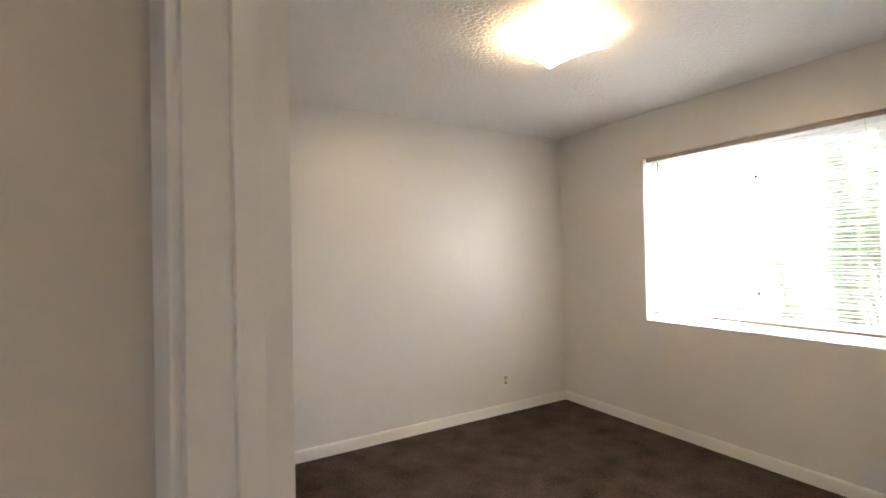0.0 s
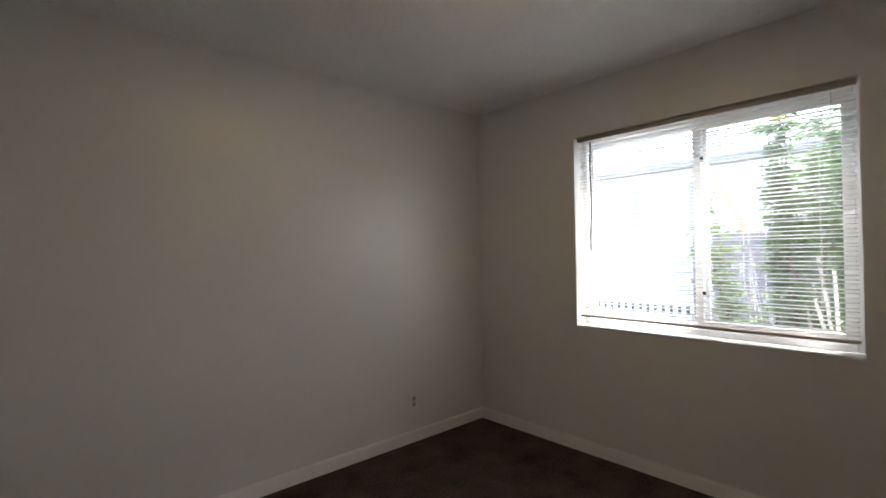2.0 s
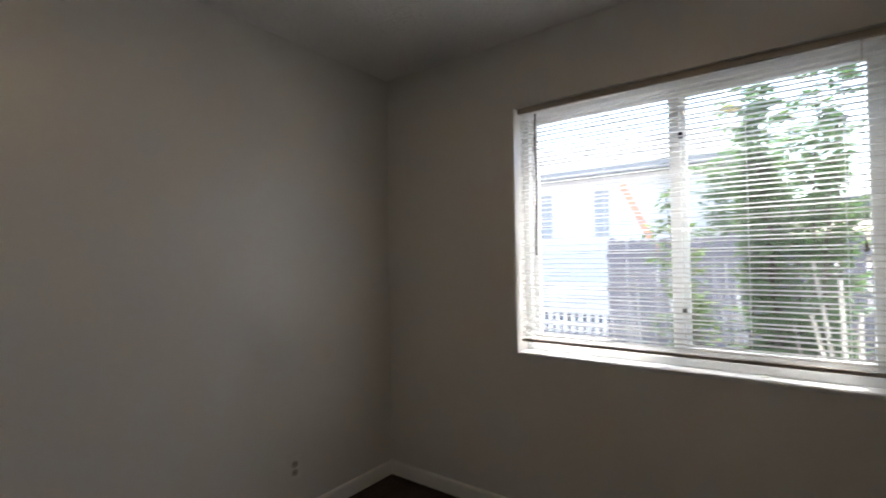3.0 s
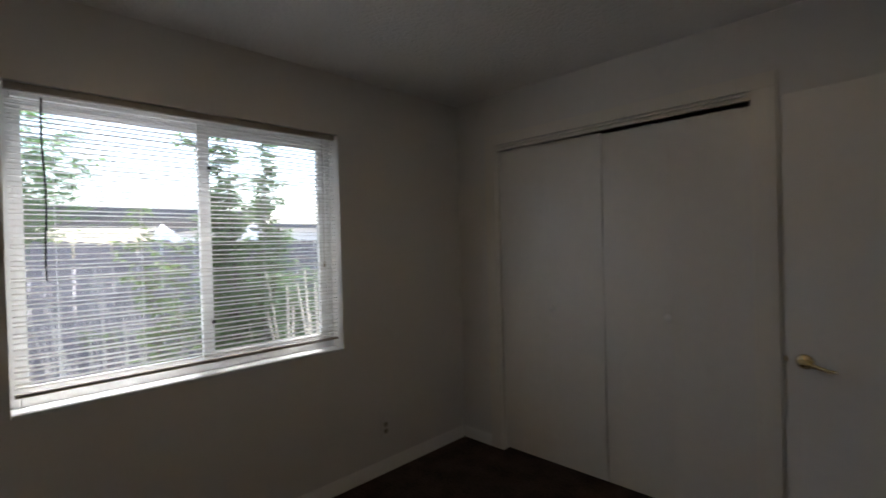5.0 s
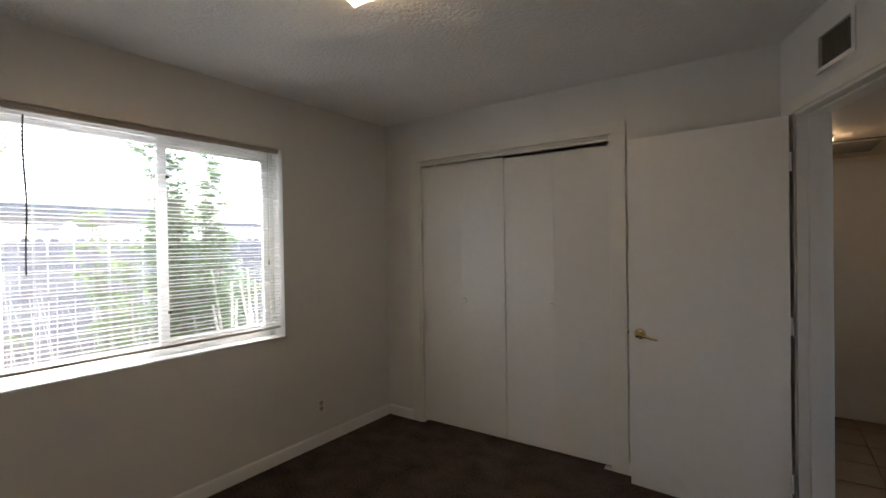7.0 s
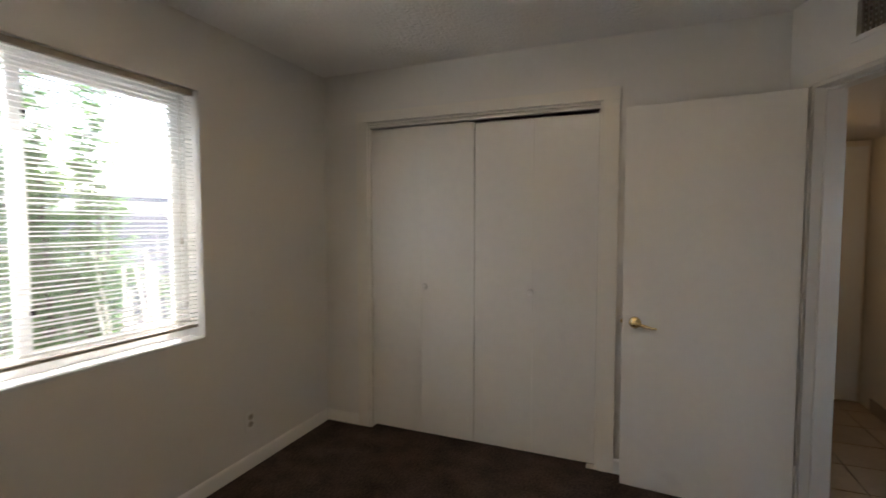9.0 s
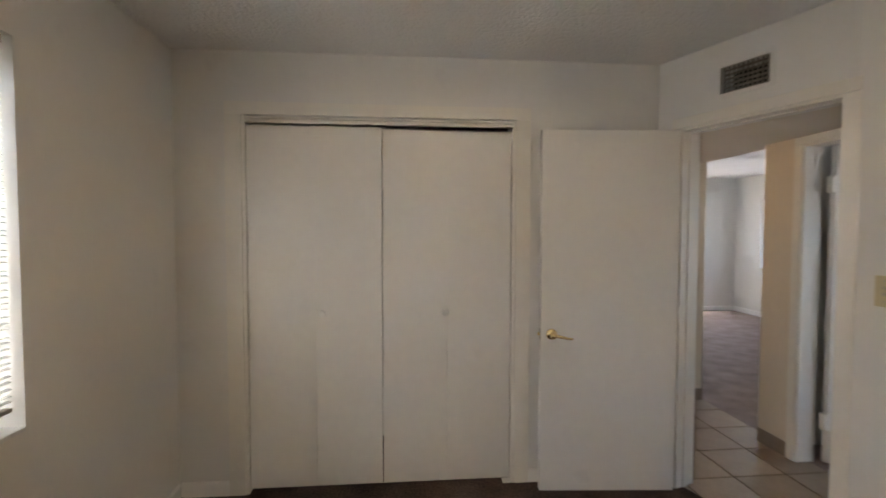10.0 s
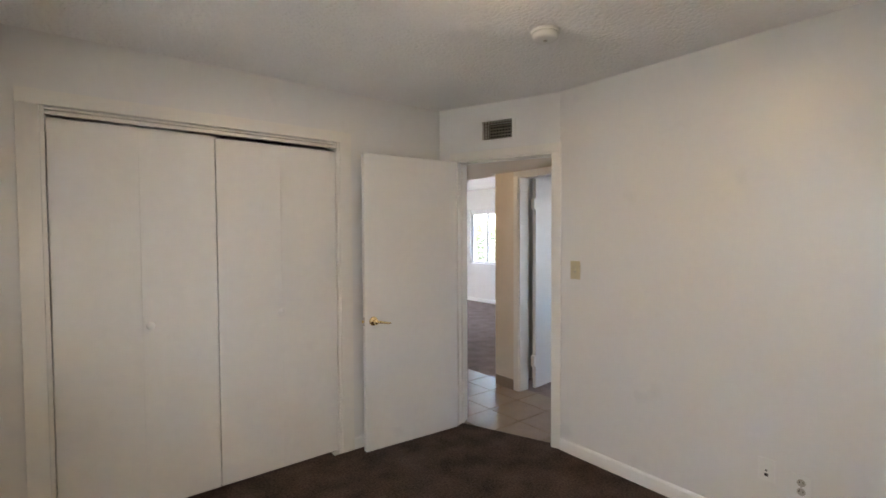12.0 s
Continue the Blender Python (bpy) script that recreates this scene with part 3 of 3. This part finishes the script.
A0, A1, AZ0, AZ1 = -2.43, -1.42, 0.83, 2.02
setting("side_room_floor", box(0.6, 2.40, 2.2, 5.0, -0.06, -0.002), LRCARPET, "dark carpet in the side room", "carpet")
# west wall has an added opening, out of view, to daylight the side room
setting("side_room_wall_west", box_into(box_into(box_into(box(0.46, 0.6, 2.2, 3.2, -0.06, TOP), 0.46, 0.6, 4.7, 5.0, -0.06, TOP), 0.46, 0.6, 3.2, 4.7, -0.06, AZ0), 0.46, 0.6, 3.2, 4.7, AZ1, TOP), PAINT, "plain cream side room wall", "wall")
setting("side_room_wall_north", box(0.5, 2.385, 5.0, 5.1, -0.06, TOP), LRPAINT, "plain cream side room wall", "wall")
setting("side_room_wall_east", box(2.385, 2.5, 3.54, 5.1, -0.06, TOP), LRPAINT, "plain cream side room wall", "wall")
setting("side_room_ceiling", box(0.5, 2.5, 2.1, 5.1, TOP, TOP + 0.1), CEIL, "plain side room ceiling", "ceiling")

LW, LS = -1.19, -3.08
setting("living_room_floor", box(LW - 0.1, 2.375, LS - 0.1, 2.1, -0.06, 0.0), LRCARPET, "brown cut-pile living room carpet, coloured lighter and mauve for daylight", "carpet")
setting("living_room_ceiling", box(LW - 0.12, 2.5, LS - 0.12, 2.1, TOP, TOP + 0.12), CEIL, "white living room ceiling", "ceiling")
setting("living_room_wall_north", box(LW - 0.12, 2.385, 2.09, 2.2, -0.06, TOP), LRPAINT, "plain cream living room wall", "wall")
setting("living_room_wall_east", box(2.385, 2.5, LS - 0.12, 0.48, -0.06, TOP), LRPAINT, "plain cream living room wall", "wall")
bm = bmesh.new()
box_into(bm, LW - 0.14, LW, LS - 0.12, A0, -0.06, TOP)
box_into(bm, LW - 0.14, LW, A1, 2.09, -0.06, TOP)
box_into(bm, LW - 0.14, LW, A0, A1, -0.06, AZ0)
box_into(bm, LW - 0.14, LW, A0, A1, AZ1, TOP)
setting("living_room_wall_west", bm, LRPAINT, "cream living room wall round its window", "wall")
# south window, its unseen part widened to B1 to brighten the living room
B0, B1 = -0.31, 2.2
bm = bmesh.new()
box_into(bm, LW, B0, LS - 0.14, LS, -0.06, TOP)
box_into(bm, B1, 2.385, LS - 0.14, LS, -0.06, TOP)
box_into(bm, B0, B1, LS - 0.14, LS, -0.06, AZ0)
box_into(bm, B0, B1, LS - 0.14, LS, AZ1, TOP)
setting("living_room_wall_south", bm, LRPAINT, "cream living room wall round its window", "wall")


def slider(name, width, m):
    """A plain white two-pane slider along local x, outside towards local +y, sill at z=0."""
    ob = thing(name, "white vinyl sliding window with raised blind", "window", m, kind="structure")
    h = AZ1 - AZ0
    for nm, a, b, c, d in (("frame_side", 0, 0.05, 0, h), ("frame_side", width - 0.05, width, 0, h), ("mullion", width / 2 - 0.03, width / 2 + 0.03, 0.05, h - 0.05), ("frame_foot", 0.05, width - 0.05, 0, 0.05), ("frame_head", 0.05, width - 0.05, h - 0.05, h)):
        part(nm, box(a + 0.001, b - 0.001, 0.06, 0.11, c + 0.001, d - 0.001, 0.003), VINYL, ob)
    for a, b in ((0.05, width / 2 - 0.03), (width / 2 + 0.03, width - 0.05)):
        p = part("pane", box(a, b, 0.083, 0.087, 0.05, h - 0.05), GLASS, ob, "clear glass pane")
        p.visible_shadow = False
    part("window_sill", box(0.0, width, -0.02, 0.06, -0.004, 0.012, 0.003), SILL, ob)
    part("raised_blind", box(0.02, width - 0.02, 0.01, 0.045, h - 0.10, h - 0.002, 0.004), SLAT, ob, "white mini blind raised to the top")
    return ob


slider("window_2", A1 - A0, pose(LW, A0, AZ0, 0, 0, 90))
# added window, never in view, that brightens the open side room door
slider("unseen_side_window", 1.5, pose(0.6, 3.2, AZ0, 0, 0, 90))
slider("window_3", B1 - B0, pose(B1, LS, AZ0, 0, 0, 180))
baseboard("baseboard_living_west", 2.09 - LS - 0.02, pose(LW, LS + 0.014, 0, 0, 0, 90))
baseboard("baseboard_living_south", 2.385 - LW, pose(2.385, LS, 0, 0, 0, 180))

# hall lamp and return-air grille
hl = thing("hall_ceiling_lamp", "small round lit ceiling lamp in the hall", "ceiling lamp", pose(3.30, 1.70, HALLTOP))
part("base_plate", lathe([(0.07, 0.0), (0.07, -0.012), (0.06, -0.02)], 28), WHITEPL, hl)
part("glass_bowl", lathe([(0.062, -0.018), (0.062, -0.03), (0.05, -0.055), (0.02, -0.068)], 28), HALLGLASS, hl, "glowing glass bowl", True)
grille = thing("return_grille", "brown slatted return-air grille in the hall ceiling", "air vent", pose(2.96, 0.93, HALLTOP))
part("backing", box(0, 0.30, 0, 0.55, -0.004, -0.001), DARK, grille)
gs = mesh_of("slat", box(0.006, 0.294, 0, 0.012, -0.014, -0.005), VENTMETAL)
for k in range(19):
    ob = new("slat", gs)
    ob.parent, ob.location = grille, (0, 0.012 + k * 0.028, 0)

# ---- outdoors ----
setting("ground", box(-120, 120, -120, 120, -0.9, -0.22), SOIL, "dry bare brown soil of the side yard", "ground")
setting("road", box(12.9, 16.2, 5.0, 60.0, -0.215, -0.17), ASPHALT, "grey asphalt lane beyond the white railing", "road")
setting("driveway", box(8.4, 12.9, 6.3, 14.5, -0.215, -0.18), CONCRETE, "pale sunlit concrete driveway", "driveway")

fence = thing("board_fence", "weathered grey-brown dog-eared board fence behind the yard", "fence", pose(11.5, -9.0, -0.22))
pk = bmesh.new()
prof = [(0, 0.03), (0.135, 0.03), (0.135, 1.77), (0.10, 1.82), (0.035, 1.82), (0, 1.77)]
fa = [pk.verts.new((0, y, z)) for y, z in prof]
fb = [pk.verts.new((0.018, y, z)) for y, z in prof]
pk.faces.new(fa[::-1]), pk.faces.new(fb)
for i in range(6):
    pk.faces.new((fa[i], fa[(i + 1) % 6], fb[(i + 1) % 6], fb[i]))
bmesh.ops.recalc_face_normals(pk, faces=pk.faces)
picket = mesh_of("picket", pk, FENCEWOOD)
for k in range(105):
    ob = new("picket", picket)
    ob.parent = fence
    ob.location = (random.uniform(-0.004, 0.004), k * 0.1445, random.uniform(-0.015, 0.015))
    ob.rotation_euler = (random.uniform(-0.008, 0.008), 0, 0)
for z in (0.4, 1.0, 1.5):
    part("rail", box(0.02, 0.06, 0, 15.2, z, z + 0.09), FENCEWOOD, fence)
for k in range(7):
    part("post", box(0.02, 0.11, k * 2.5, k * 2.5 + 0.09, 0, 1.75), FENCEWOOD, fence)

low = thing("low_picket_railing", "low white picket railing beside the driveway", "railing", pose(12.6, 6.4, -0.19))
pm = mesh_of("picket", box(0, 0.02, 0, 0.075, 0.1, 1.05, 0.003), STUCCO)
for k in range(34):
    ob = new("picket", pm)
    ob.parent, ob.location = low, (0, k * 0.15, 0)
for z in (0.22, 0.88):
    part("rail", box(0.022, 0.06, 0, 5.1, z, z + 0.07), STUCCO, low)
for k in range(3):
    part("post", box(0.022, 0.11, k * 2.5, k * 2.5 + 0.09, 0, 1.1), STUCCO, low)

house = thing("neighbour_house", "white stucco single-storey house across the driveway", "house", pose(16.5, 5.2, -0.2))
part("wall", box(0, 8, 0, 13, 0, 3.75), STUCCO, house)
bm = bmesh.new()
rp = [(-0.6, 3.78), (4, 5.5), (8.6, 3.78), (8.6, 3.62), (-0.6, 3.62)]
ra = [bm.verts.new((x, -0.5, z)) for x, z in rp]
rb = [bm.verts.new((x, 13.5, z)) for x, z in rp]
bm.faces.new(ra[::-1]), bm.faces.new(rb)
for i in range(5):
    bm.faces.new((ra[i], ra[(i + 1) % 5], rb[(i + 1) % 5], rb[i]))
bmesh.ops.recalc_face_normals(bm, faces=bm.faces)
part("roof", bm, CONCRETE, house, "pale weathered low-pitched roof")
for y in (2.4, 7.4):
    w = part("window", box(-0.03, 0.02, y, y + 2.1, 2.0, 3.35), STUCCO, house, "white window frame")
    for y0, y1, glass in ((0.07, 0.45, DARKGLASS), (0.5, 1.6, TARP), (1.65, 2.03, DARKGLASS)):
        part("pane", box(-0.036, -0.031, y + y0, y + y1, 2.07, 3.28), glass, w, "pane with a drawn white curtain" if glass is TARP else "")

carport = thing("carport", "dark flat-roofed open carport beyond the fence", "carport", pose(16.0, -0.5, -0.22))
part("roof", box(0, 5, 0, 5.2, 2.42, 2.66), ROOF, carport, "dark roof edge")
for x, y in ((0.1, 0.1), (0.1, 5.0), (4.8, 0.1), (4.8, 5.0)):
    part("post", box(x, x + 0.1, y, y + 0.1, 0, 2.42), STUCCO, carport)
shed = thing("tan_shed_house", "pale low house with gable far behind the fence", "house", pose(24, -16, -0.22))
part("wall", box(0, 8, 0, 14, 0, 2.6), STUCCO, shed)
part("roof", prism([(-0.4, -0.4), (8.4, -0.4), (8.4, 14.4), (-0.4, 14.4)], 2.6, 2.8), ROOF, shed)

bm = bmesh.new()
NX, NY = 12, 30
tg = []
for i in range(NX + 1):
    row = []
    for j in range(NY + 1):
        u, v = i / NX, j / NY
        peak = max(math.exp(-((v - c) / 0.11) ** 2) for c in (0.18, 0.55, 0.9))
        z = 1.35 + (0.72 + 0.12 * math.sin(v * 9)) * peak * (1 - 0.6 * abs(u - 0.3)) + 0.05 * math.sin(u * 11 + v * 17)
        row.append(bm.verts.new((u * 1.6, v * 2.3, z if 0 < i < NX else 0.0)))
    tg.append(row)
for i in range(NX):
    for j in range(NY):
        bm.faces.new((tg[i][j], tg[i][j + 1], tg[i + 1][j + 1], tg[i + 1][j]))
bmesh.ops.recalc_face_normals(bm, faces=bm.faces)
tarp = part("draped_tarp", bm, TARP, None, "", True)
tarp.matrix_world = pose(13.0, 0.5, -0.22)
tagged(tarp, "white tarpaulin draped in peaks behind the fence", "tarpaulin")
bm = box(-0.02, 0.02, -0.07, 0.07, 0, 3.35, 0.005)
plank = part("leaning_board", bm, ORANGE)
plank.matrix_world = pose(14.2, 5.27, -0.2, -25, 0, 0)
tagged(plank, "faded orange board leaning behind the fence", "board")


# ---- shrubs ----
def leaf_into(verts, faces, base, direction, length, width, rng):
    """One pointed, folded leaf of four triangles."""
    d = direction.normalized()
    s = d.cross(Vector((rng.uniform(-0.4, 0.4), rng.uniform(-0.4, 0.4), 1))).normalized() * width
    n = s.cross(d).normalized() * (0.25 * width)
    i = len(verts)
    mid = base + d * length * 0.45
    verts.extend([base, mid + s + n, base + d * length - n * 1.5, mid - s + n, mid])
    faces.extend([(i, i + 1, i + 4), (i + 1, i + 2, i + 4), (i + 2, i + 3, i + 4), (i + 3, i, i + 4)])


def shrub(name, label, x, y, stems, height, spread, leaves, size, mat, seed, low=0.25, canes=0, drift=(0, 0), span=(-0.36, -0.10, -0.45, -0.10), thick=0.021):
    rng = random.Random(seed)
    ob = thing(name, label, "shrub", pose(x, y, -0.22))
    verts, faces = [], []
    for k in range(stems):
        a = rng.uniform(0, 2 * math.pi)
        p = Vector((0.06 * math.cos(a), 0.06 * math.sin(a), -0.05))
        top = height * rng.uniform(0.72, 1.0)
        lean = Vector((math.cos(a), math.sin(a), 0)) * spread * rng.uniform(0.2, 0.9) + Vector((*drift, 0))
        bm = bmesh.new()
        steps = 9
        nodes = [p]
        for i in range(1, steps + 1):
            f = i / steps
            q = Vector((p.x, p.y, 0)) + lean * f ** 1.3 + Vector((rng.uniform(-0.02, 0.02), rng.uniform(-0.02, 0.02), top * f))
            rod(bm, nodes[-1], q, 0.013 * (1.08 - f) + 0.002, 0.013 * (1.0 - f) + 0.002, 7)
            nodes.append(q)
        for i in range(2, steps + 1):
            for _ in range(8):
                b = nodes[i - 1].lerp(nodes[i], rng.random())
                if b.z < low * height:
                    continue
                th = rng.uniform(0, 2 * math.pi)
                d = Vector((math.cos(th), math.sin(th), rng.uniform(-0.1, 0.7)))
                ln = spread * rng.uniform(0.25, 0.62) * (1.1 - 0.42 * i / steps)
                tip = b + d * ln + Vector((0, 0, -0.1 * ln))
                rod(bm, b, tip, 0.003, 0.0012, 5)
                for j in range(leaves):
                    f = (j + 0.6) / leaves
                    at = b.lerp(tip, f)
                    th2 = th + (0.9 if j % 2 else -0.9) + rng.uniform(-0.5, 0.5)
                    leaf_into(verts, faces, at, Vector((math.cos(th2), math.sin(th2), rng.uniform(-0.7, 0.35))), size * rng.uniform(0.65, 1.25), size * 0.2, rng)
        part("stem", bm, BARK, ob)
    me = bpy.data.meshes.new("crown")
    me.from_pydata(verts, [], faces)
    me.materials.append(mat)
    c = new("crown", me)
    c.parent = ob
    for k in range(canes):
        a = rng.uniform(-0.5, 0.5)
        bx, by = rng.uniform(span[0], span[1]), rng.uniform(span[2], span[3])
        part("bare_cane", rod(bmesh.new(), (bx, by, -0.05), (bx + rng.uniform(-0.1, 0.1), by + rng.uniform(-0.05, 0.32), rng.uniform(0.8, 1.55)), rng.uniform(0.5 * thick, thick), 0.4 * thick, 8), CANE, ob, "bleached bare cane")
    return ob


shrub("tall_shrub", "tall leafy green shrub with thin stems outside the window", 6.94, 3.80, 16, 2.62, 0.28, 20, 0.054, LEAF, 4, 0.2, 16)
shrub("small_shrub", "light green feathery shrub beside the taller one", 7.02, 4.18, 4, 1.95, 0.30, 6, 0.075, LEAFB, 11, 0.45, 0)
shrub("background_shrub", "green shrub growing along the board fence", 10.6, 1.6, 8, 1.35, 0.9, 9, 0.11, LEAF, 21, 0.1, 0)
shrub("background_shrub", "green shrub growing along the board fence", 9.6, 0.4, 8, 0.9, 0.9, 9, 0.10, LEAF, 22, 0.1, 0)
shrub("background_tree", "airy green tree rising behind the board fence", 14.5, 4.6, 8, 4.2, 1.3, 12, 0.17, LEAF, 31, 0.35, 0)
shrub("background_shrub", "leafy green bush outside the living room window", -3.3, -4.1, 9, 2.5, 1.1, 9, 0.12, LEAFB, 25, 0.05, 0)
for k, wy in enumerate((5.2, 4.0, 2.8, 1.6, 0.2)):
    shrub("dry_weeds", "dry straw-coloured canes standing against the fence", 10.9, wy, 2, 1.0, 0.3, 3, 0.07, LEAFB, 41 + k, 0.5, 20, (0, 0), (-0.3, 0.3, -0.6, 0.6), 0.008)

# ---- pieces of the hall floor ----
hall_floor = bpy.data.objects["hall_floor"]
P = 0.34
tile = mesh_of("tile", box(-P / 2 + 0.004, P / 2 - 0.004, -P / 2 + 0.004, P / 2 - 0.004, -0.014, -0.003, 0.0015), TILE)
for i in range(-2, 2):
    for j in range(-7, 4):
        x, y = 3.02 + (i + 0.5) * P, 2.545 + (j + 0.5) * P
        if 0.4 < y < 3.6:
            ob = new("tile", tile)
            ob.parent, ob.location = hall_floor, (x, y, random.uniform(-0.0006, 0.0006))
base = mesh_of("base_tile", box(0, 0.008, 0.002, 0.246, 0.0, 0.10, 0.002), BASETILE)
wall = bpy.data.objects["hall_wall_west"]
ob = new("base_tile", base)
ob.parent, ob.location = wall, (HX, 2.094, -0.004)
stub = bpy.data.objects["hall_wall_stub"]
for k in range(2):
    ob = new("base_tile", base)
    ob.parent, ob.location = stub, (HX, 0.79 + 0.25 * k, -0.004)
endb = mesh_of("base_tile", box(0.002, 0.122, 0, 0.008, 0.0, 0.10, 0.002), BASETILE)
ob = new("base_tile", endb)
ob.parent, ob.location = stub, (2.385, 1.29, -0.004)
